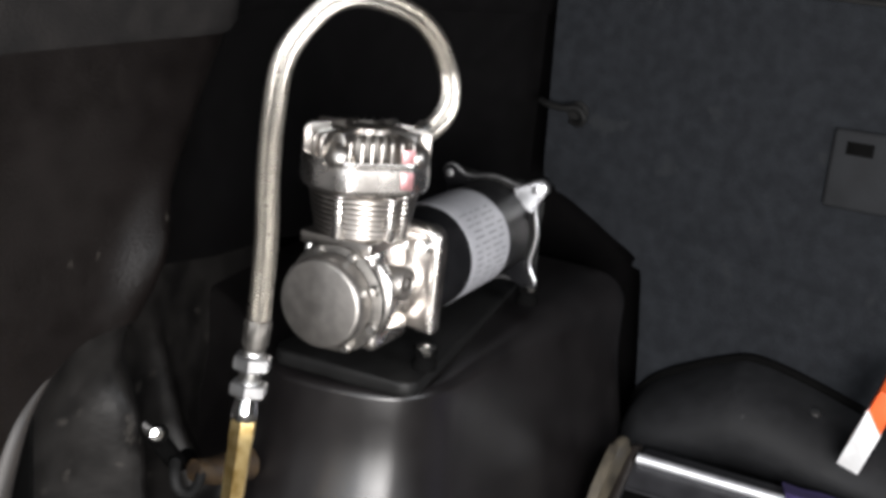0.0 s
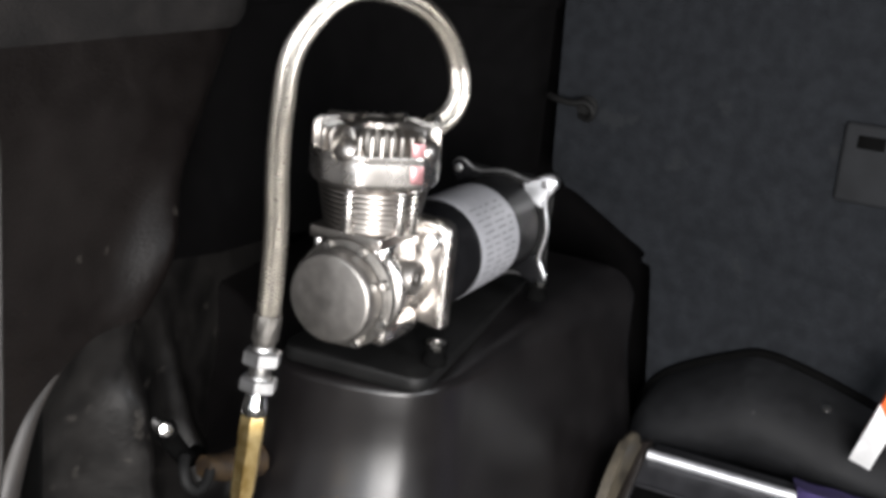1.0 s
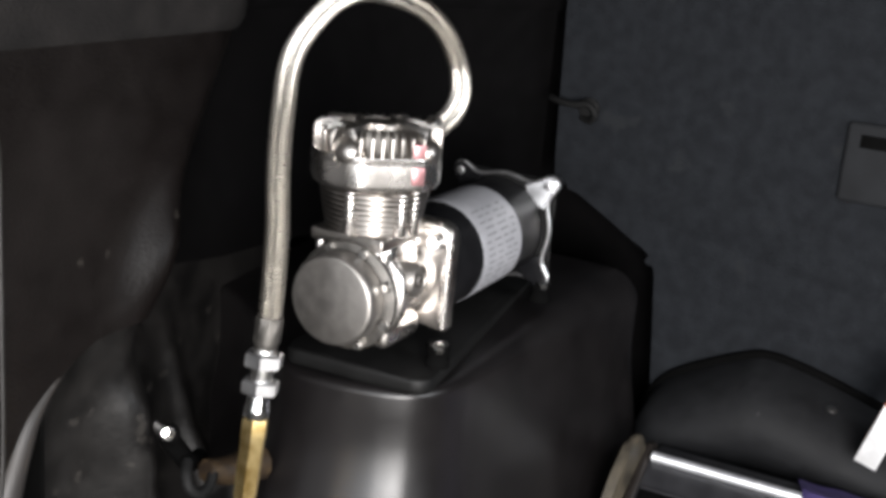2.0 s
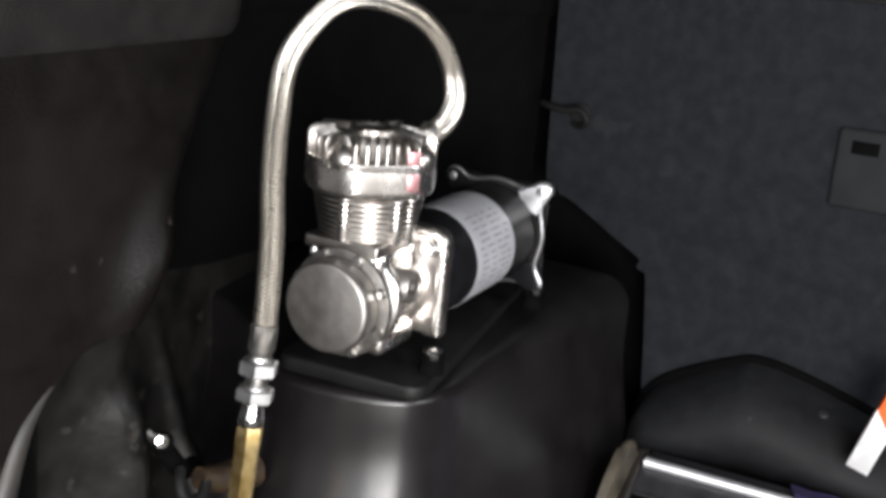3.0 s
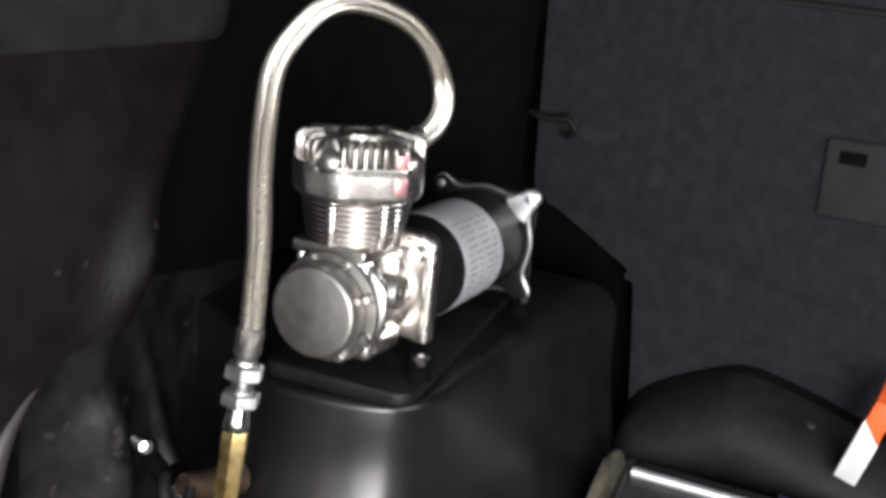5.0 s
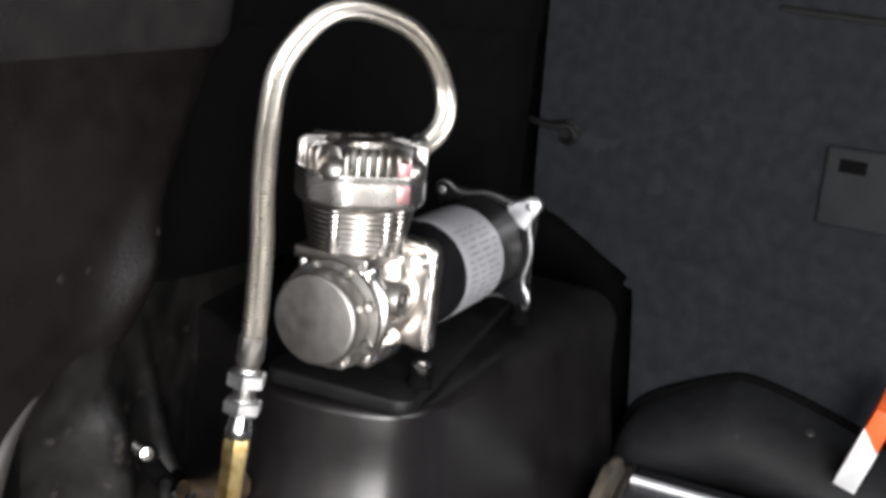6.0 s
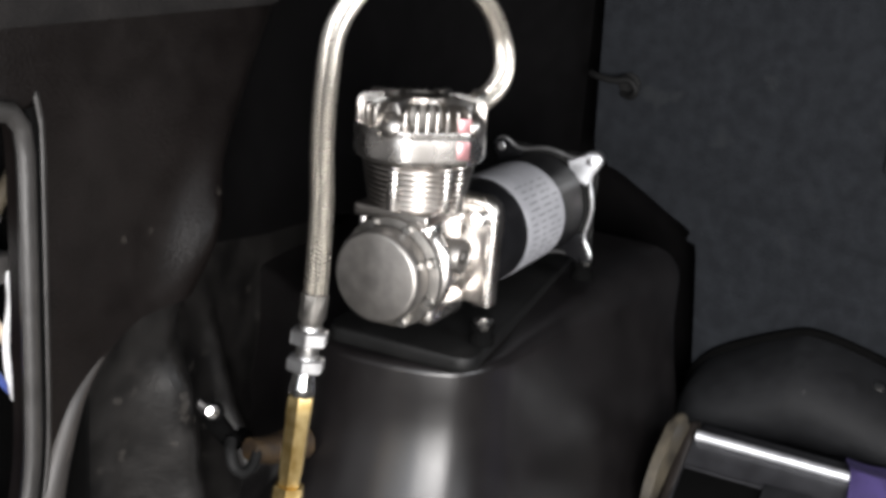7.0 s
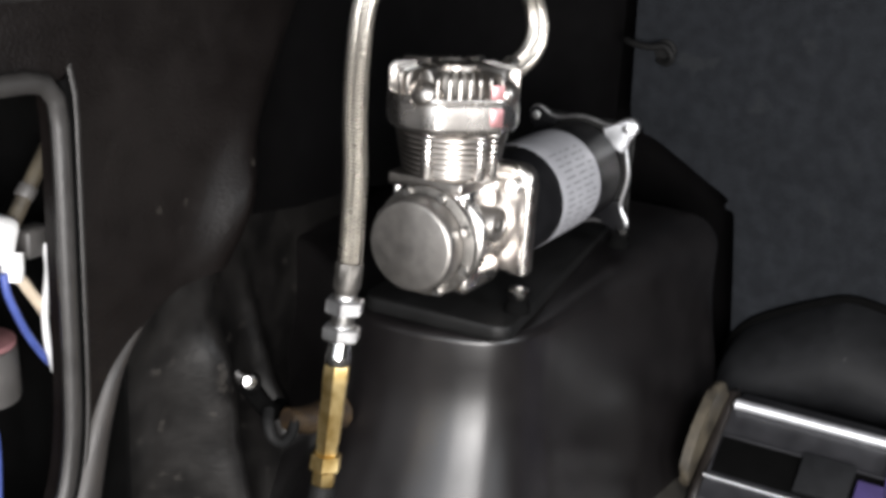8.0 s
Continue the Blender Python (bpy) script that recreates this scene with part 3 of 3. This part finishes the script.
for sy in (-1, 1):
    part("bracket_bolt", lathe([(0.0052, 0), (0.0052, 0.0030), (0.0044, 0.0042), (0.0024, 0.0042), (0.0021, 0.0018), (0, 0.0018)], (0.023, sy * 0.0310, 0.083), (-1, 0, 0), 20, closed=False), CHROME, bracket)

# motor
part("motor_body", lathe([(0.026, 0.032), (0.0335, 0.034), (0.0362, 0.040), (0.0368, 0.048), (0.0368, 0.1915), (0.0362, 0.1925), (0.030, 0.197)], (0, 0, AX), (1, 0, 0), 64), GLOSS, comp, "black enamelled motor")
part("motor_label", lathe([(0.0371, 0.088), (0.0373, 0.0882), (0.0373, 0.1518), (0.0371, 0.152)], (0, 0, AX), (1, 0, 0), 96, closed=False), LABEL, comp, "silver foil rating label")
motor_label = [o for o in comp.children if o.name.startswith("motor_label")][0]
random.seed(4)
for k in range(14):
    a0 = radians(-40 + 7.4 * k)
    x0 = 0.094 + random.random() * 0.006
    while x0 < 0.141:
        w = 0.004 + random.random() * 0.012
        x1 = min(x0 + w, 0.147)
        rows_txt = []
        for j in range(4):
            a = a0 + radians(1.7) * j / 3
            rows_txt.append([(x0, -0.0376 * math.cos(a), AX + 0.0376 * math.sin(a)), (x1, -0.0376 * math.cos(a), AX + 0.0376 * math.sin(a))])
        part("print_bar", sheet(rows_txt), INK, motor_label)
        x0 = x1 + 0.003 + random.random() * 0.004

# rear bracket with four lugs
rb = []
for k in range(4):
    c = 45 + 90 * k
    lug = Vector((0.0368 * math.sqrt(2), 0)).length
    for d, r in ((-45, 0.0405), (-32, 0.0403), (-20, 0.0412), (-11, 0.0450)):
        rb.append((math.cos(radians(c + d)) * r, math.sin(radians(c + d)) * r))
    lx, lz = math.cos(radians(c)) * 0.0520, math.sin(radians(c)) * 0.0520
    for d in (-80, -40, 0, 40, 80):
        rb.append((lx + 0.0062 * math.cos(radians(c + d)), lz + 0.0062 * math.sin(radians(c + d))))
    for d, r in ((11, 0.0450), (20, 0.0412), (32, 0.0403)):
        rb.append((math.cos(radians(c + d)) * r, math.sin(radians(c + d)) * r))
rear = part("rear_bracket", prism(rb, lambda a, b, c: (0.1965 + c, a, AX + b), 0.0095, 0.0022), RUBBER, comp, "black rear end plate with a bright rim and lugs")
# tube along the outline stands in for the plate's edge highlight
rim_way = [(0.1968, a, AX + b) for a, b in rb]
part("rim", tube(rim_way + rim_way[:2], 0.0015, 8, steps=2), SATIN, rear, "thin bright tube for the plate's edge highlight")
for k in range(4):
    c = radians(45 + 90 * k)
    arm = [(0.0330, -0.0030), (0.0375, -0.0120), (0.0405, -0.0105), (0.0450, -0.0066), (0.0520, -0.0064), (0.0565, -0.0045), (0.0584, 0.0), (0.0565, 0.0045), (0.0520, 0.0064), (0.0450, 0.0066), (0.0405, 0.0105), (0.0375, 0.0120), (0.0330, 0.0030)]
    web = prism(arm, lambda a, b, d, c=c: (0.1925 + d, a * math.cos(c) - b * math.sin(c), AX + a * math.sin(c) + b * math.cos(c)), 0.005, 0.0016)
    # one arm and lug brighter than the rest: their highlight is in the material
    part("lug_arm", web, LIT_METAL if k == 1 else GLOSS, rear)
    part("lug", drum(0.0066 if k == 1 else 0.0050, 0.1945, 0.2065, (0, 0.0520 * math.cos(c), AX + 0.0520 * math.sin(c)), (1, 0, 0), 0.0014, 22), SATIN if k == 1 else DULL, rear)
for sy in (-1, 1):
    part("lug_bolt", drum(0.0036, -0.0048, 0.0, (0.1965, sy * 0.0368, AX + 0.0368), (1, 0, 0), 0.0008, 18), SATIN, rear)
    for nm, fx in (("front_foot", 0.028), ("rear_foot", 0.2015)):
        foot = part(nm, lathe([(0.0085, -0.001), (0.0085, 0.003), (0.0065, 0.007), (0.0080, 0.011), (0.0080, 0.0135)], (fx, sy * 0.0368, 0), (0, 0, 1), 20), BLACK, comp, "black rubber foot")
        part("foot_bolt", hexnut(0.0048, 0.0135, 0.0180, (fx - 0.004, sy * 0.0375, 0), (-0.3, 0.25 * sy, 1)), CHROME, foot)
        part("washer", drum(0.0066, 0.0135, 0.0148, (fx, sy * 0.0368, 0), (0, 0, 1), 0.0003, 20), STEEL, foot)

# ---- braided delivery hose with its fittings ----
HOSE = [(0.030, -0.020, 0.1535), (0.045, -0.0235, 0.162), (0.060, -0.021, 0.173), (0.072, -0.012, 0.189), (0.072, 0.0, 0.210), (0.060, 0.014, 0.225), (0.035, 0.032, 0.233), (0.010, 0.042, 0.229), (-0.020, 0.044, 0.213), (-0.045, 0.040, 0.195), (-0.065, 0.031, 0.168), (-0.080, 0.022, 0.136), (-0.090, 0.014, 0.106), (-0.100, 0.008, 0.080), (-0.105, 0.006, 0.056)]
hose = thing("braided_hose", HOSE[-1], "braided stainless steel hose looping from the compressor head", "hose")
part("sleeve", tube(HOSE, 0.0059, 16, steps=10), CORE, hose)
hw = [Vector(v) for v in spline(HOSE, 60)]
dist, acc = [0.0], 0.0
for a, b in zip(hw, hw[1:]):
    acc += (b - a).length
    dist.append(acc)
for hand in (1, -1):
    for strand in range(8):
        bm = bmesh.new()
        prev, u = None, None
        for i in range(0, len(hw), 1):
            t = (hw[min(i + 1, len(hw) - 1)] - hw[max(i - 1, 0)]).normalized()
            u = (u - t * u.dot(t)).normalized() if u else t.orthogonal().normalized()
            v = t.cross(u)
            a = hand * 2 * math.pi * (dist[i] / 0.0175) + 2 * math.pi * strand / 8
            out = u * math.cos(a) + v * math.sin(a)
            lat = t.cross(out)
            r = 0.0062 + 0.00025 * math.sin(8 * a + (0 if hand > 0 else math.pi))
            way = (lat * hand * 0.9 + t * 0.45).normalized().cross(out)
            c = hw[i] + out * r
            cur = [bm.verts.new(c + way * 0.00064), bm.verts.new(c + out * 0.0008), bm.verts.new(c - way * 0.00064)]
            if prev:
                bm.faces.new((prev[0], prev[1], cur[1], cur[0]))
                bm.faces.new((prev[1], prev[2], cur[2], cur[1]))
            prev = cur
        part("braid_strand", bm, BRAID, hose)
head_end = part("head_nut", hexnut(0.0078, -0.002, 0.010, (0.026, -0.0185, 0.1515), (0.75, -0.15, 0.5)), STEEL, hose, "hex nut at the compressor head")

A, B = Vector((-0.1045, 0.0063, 0.058)), Vector((-0.1235, 0.0085, -0.082))
axis = (B - A).normalized()
part("ferrule", lathe([(0.0062, -0.002), (0.0078, -0.001), (0.0078, 0.013), (0.0066, 0.015), (0.0062, 0.018)], A, axis, 8), DULL, hose, "crimped steel ferrule")
part("swivel_nut", hexnut(0.0114, 0.0195, 0.0285, A, axis), SATIN, hose, "chromed hex swivel nut")
part("neck", drum(0.0066, 0.0175, 0.036, A, axis, 0.0005, 24), STEEL, hose)
part("union_nut", hexnut(0.0114, 0.0355, 0.0440, A, axis), SATIN, hose, "chromed hex union nut")
part("collar", lathe([(0.0066, 0.0435), (0.0068, 0.050), (0.0075, 0.0525), (0.0075, 0.057), (0.0064, 0.059)], A, axis, 24), CHROME, hose)
part("brass_adaptor", lathe([(0.0070, 0.0585), (0.0078, 0.0600), (0.0078, 0.0700), (0.0074, 0.0712), (0.0072, 0.106), (0.0066, 0.108), (0.0066, 0.112), (0.0092, 0.113), (0.0095, 0.1215), (0.0070, 0.1235), (0.0070, 0.131), (0.006, 0.133)], A, axis, 6, ), BRASS, hose, "hexagonal brass adaptor", 25)
C = A + axis * 0.132
part("rubber_line", tube([C, C + axis * 0.02, C + Vector((0.02, 0.01, -0.055)), C + Vector((0.06, 0.02, -0.078)), C + Vector((0.085, 0.03, -0.10))], 0.0075, 14), RUBBER, hose, "black rubber air line")

# ---- tie-down under the arch ----
tie = thing("tie_down", (-0.085, 0.1, -0.05), "rusty cargo tie-down ring with a bright bolt head", "tie-down")
part("bolt", lathe([(0.0, 0.0), (0.0038, 0.0004), (0.0052, 0.0022), (0.0055, 0.005), (0.0055, 0.02)], (-0.108, 0.073, -0.031), (0.62, 0.75, -0.2), 20, closed=False), CHROME, tie, "bright domed bolt head")
part("bracket", tube([(-0.098, 0.080, -0.036), (-0.090, 0.088, -0.044), (-0.075, 0.092, -0.060), (-0.060, 0.094, -0.075), (-0.035, 0.105, -0.085)], 0.0065, 10), BLACK, tie)
part("ring", tube([(-0.078, 0.082, -0.064), (-0.086, 0.076, -0.068), (-0.088, 0.072, -0.075), (-0.082, 0.069, -0.081), (-0.073, 0.068, -0.079), (-0.066, 0.070, -0.073), (-0.060, 0.073, -0.069)], 0.0036, 10), RUBBER, tie, "dark steel ring")
part("anchor", tube([(-0.068, 0.075, -0.072), (-0.050, 0.070, -0.078), (-0.022, 0.066, -0.082)], 0.0105, 10, taper=lambda f: 0.7 + 0.5 * f), RUST, tie, "rusty anchor")

# ---- what lies on the cargo floor ----
cover = thing("hinge_cover", (0.36, -0.2, FLOOR_Z), "rounded dark grey plastic cover at the seat's foot", "cover")
dome = spline([(-0.080, -0.200), (-0.082, -0.150), (-0.092, -0.118), (-0.125, -0.094), (-0.168, -0.073), (-0.190, -0.069), (-0.225, -0.075), (-0.275, -0.089), (-0.33, -0.108), (-0.37, -0.135), (-0.385, -0.200)], 5)
slices = []
for x, k, drop in ((0.356, 0.85, 0.100), (0.336, 0.875, 0.083), (0.324, 0.898, 0.066), (0.319, 0.92, 0.050), (0.321, 0.942, 0.036), (0.329, 0.962, 0.023), (0.345, 0.985, 0.008), (0.388, 1.0, 0.0)):
    slices.append([(x, -0.225 + (y + 0.225) * k, max(-0.2, z - drop * (1 + (z + 0.07) * 2))) for y, z in dome])
cov = sheet(slices)
cov.verts.ensure_lookup_table()
cov.faces.new([cov.verts[i] for i in range(len(dome))])
part("shell", cov, COVER, cover)
# dark tube added along the edge to imitate the contact shadow
part("edge_shade", tube([(0.3885, y, z + 0.0015) for y, z in dome[::4]], 0.0045, 8, steps=4), BLACK, cover, "black tube in place of the contact shadow along the edge")
# small steel dome set on the shell
part("steel_dome", lathe([(0.0052, 0.0), (0.0048, 0.0016), (0.0030, 0.0024), (0.0, 0.0026)], (0.352, -0.2485, -0.0885), (-0.35, 0, 1), 18, closed=False), STEEL, cover, "small bright steel dome")

case = thing("tool_case", (0.25, -0.4, FLOOR_Z), "black case with bright added edge rails on the cargo floor", "case")
prof = [(0.190, -0.200), (0.194, -0.185), (0.214, -0.176), (0.268, -0.137), (0.276, -0.134), (0.296, -0.136), (0.300, -0.142), (0.300, -0.200)]
part("body", prism(prof, lambda a, b, c: (a, -0.124 - c, b), 0.507, 0.003), SHINY, case)
# highlight of the glossy top edge, built as a pale metal tube
part("top_highlight", tube([(0.2680, -0.1265, -0.1345), (0.2685, -0.35, -0.1345), (0.2685, -0.63, -0.1345)], 0.0046, 12, steps=3), LIT_METAL, case, "top edge highlight built as a bright rail")
part("lower_rail", tube([(0.2125, -0.1225, -0.1750), (0.2125, -0.35, -0.1750), (0.2125, -0.63, -0.1750)], 0.0018, 12, steps=3), SATIN, case, "thin top edge highlight built as a bright rail")
part("end_cap", prism(spline([(0.212, -0.190), (0.205, -0.176), (0.208, -0.160), (0.220, -0.140), (0.236, -0.124), (0.252, -0.114), (0.266, -0.118), (0.270, -0.132), (0.264, -0.150), (0.250, -0.170), (0.236, -0.186)], 4), lambda a, b, c: (a, -0.1170 + c - 0.10 * (a - 0.25), b), 0.008, 0.0035, seg=3), TAN, case, "worn tan end cap")
part("end_block", prism([(0.194, -0.200), (0.198, -0.186), (0.214, -0.176), (0.262, -0.136), (0.276, -0.128), (0.292, -0.132), (0.298, -0.200)], lambda a, b, c: (a, -0.1240 + c, b), 0.008, 0.003), BROWN, case, "dark brown end block")


def on_slope(a0, a1, b0, b1, depth, r):
    """A flat piece on the case's slanting face: a along the case, b up the slope."""
    return prism([(a0, b0), (a1, b0), (a1, b1), (a0, b1)], lambda a, b, c: (0.214 + b * 0.811 - c * 0.585, -a, -0.176 + b * 0.585 + c * 0.811), depth, r)


# raised black strip; the groove's shade is in its colour
part("groove", on_slope(0.126, 0.62, 0.0045, 0.0370, 0.0020, 0.0006), BLACK, case, "black strip for the groove's shade on the case")
part("groove_edge", on_slope(0.126, 0.62, 0.0370, 0.0395, 0.0030, 0.0008), SHINY, case)
part("catch", on_slope(0.1900, 0.2300, 0.0060, 0.0400, 0.0070, 0.0020), COVER, case, "dark grey plastic catch")
# flat violet bar on the slope, right of the catch
part("violet_bar", on_slope(0.2330, 0.3400, 0.0040, 0.0300, 0.0060, 0.0024), VIOLET, case, "violet bar on the case's face")
strap = thing("violet_sheet", (0.27, -0.26, -0.14), "violet folded sheet over the black case", "cloth")
drape = [(0.299, -0.1335), (0.285, -0.1315), (0.276, -0.1285), (0.266, -0.1275), (0.256, -0.1355), (0.240, -0.1500), (0.222, -0.1640)]
folds = []
for k in range(15):
    y = -0.240 - 0.006 * k
    folds.append([(x - 0.0012 * math.sin(k * 1.1 + x * 90), y - 0.25 * (0.299 - x) * (1 if k == 0 else 0.6), z + 0.0012 * math.sin(k * 1.1 + x * 90)) for x, z in drape])
part("cloth", thicken(sheet(folds), -0.0018), VIOLET, strap)

carton = thing("carton", (0.31, -0.30, -0.12), "slim orange and white printed carton leaning over the case", "box")


def tilt_box(y0, y1, z0, z1, x0, x1, r=0.0015, slope=0.0):
    bm = rounded_box((x0, y0, z0), (x1, y1, z1), r)
    for v in bm.verts:
        if v.co.z > 0.03:
            v.co.z += slope * v.co.y
    bm.transform(Matrix.Translation((0.30, -0.2790, -0.1040)) @ Matrix.Rotation(radians(16), 4, "X") @ Matrix.Rotation(radians(-8), 4, "Y"))
    return bm


part("box", tilt_box(-0.0165, 0.0, 0.0, 0.075, 0.0, 0.045), ORANGE, carton)
part("white_stripe", tilt_box(-0.0171, 0.0006, -0.0005, 0.0550, -0.0008, 0.012, 0.0003, 0.9), WHITE, carton, "white printed stripe")

# ---- wiring behind the access opening ----
loom = thing("wiring_loom", (-0.22, 0.16, 0.05), "white and blue wires with grey connectors", "wiring")
body = rounded_box((-0.0150, -0.010, -0.0120), (0.0120, 0.012, 0.0150), 0.0065, 4)
body.transform(Matrix.Translation((-0.2260, 0.152, 0.0720)) @ Matrix.Rotation(radians(18), 4, "Y"))
part("white_plug", body, WHITE, loom, "white plastic plug body")
part("white_nose", tube([(-0.2160, 0.148, 0.0640), (-0.2180, 0.146, 0.0560), (-0.2195, 0.146, 0.0500)], 0.0062, 12), WHITE, loom, "white plug nose")
part("cream_wire", tube([(-0.2215, 0.147, 0.0560), (-0.2140, 0.145, 0.0490), (-0.2085, 0.145, 0.0410), (-0.2020, 0.146, 0.0320), (-0.1950, 0.149, 0.0230)], 0.0034, 10), CREAM, loom, "thick cream-coloured wire")
part("thin_wire", tube([(-0.1940, 0.147, 0.0640), (-0.1965, 0.143, 0.0500), (-0.2020, 0.141, 0.0280), (-0.2010, 0.141, 0.0075), (-0.1955, 0.143, -0.0100)], 0.0022, 10), WHITE, loom, "thin white wire")
part("blue_wire", tube([(-0.2260, 0.144, 0.0560), (-0.2245, 0.143, 0.0430), (-0.2150, 0.142, 0.0200), (-0.2040, 0.143, 0.0030), (-0.1960, 0.146, -0.0060)], 0.0023, 10), BLUE, loom)
part("dark_strut", tube([(-0.1800, 0.156, 0.1150), (-0.1950, 0.154, 0.0980), (-0.2110, 0.152, 0.0790)], 0.0046, 10), TAN, loom, "brown taped wire bundle")
part("tape_end", drum(0.0056, -0.004, 0.004, (-0.1990, 0.154, 0.0930), (0.62, -0.05, 0.78), 0.0008, 16), GREY, loom)
part("small_plug", rounded_box((-0.2070, 0.146, 0.0570), (-0.1880, 0.160, 0.0740), 0.003, 3), GREY, loom, "grey plug")
part("connector", drum(0.0190, 0, 0.0330, (-0.2240, 0.166, -0.0240), (-0.04, 0, 1), 0.003, 32), GREY, loom, "grey round connector")
part("connector_ring", drum(0.0185, 0.0330, 0.0365, (-0.2240, 0.166, -0.0240), (-0.04, 0, 1), 0.001, 32), RED, loom, "red ring")
part("lower_wire", tube([(-0.2300, 0.160, -0.0250), (-0.2285, 0.156, -0.0450), (-0.2330, 0.152, -0.0800)], 0.0026, 8), BLUE, loom)
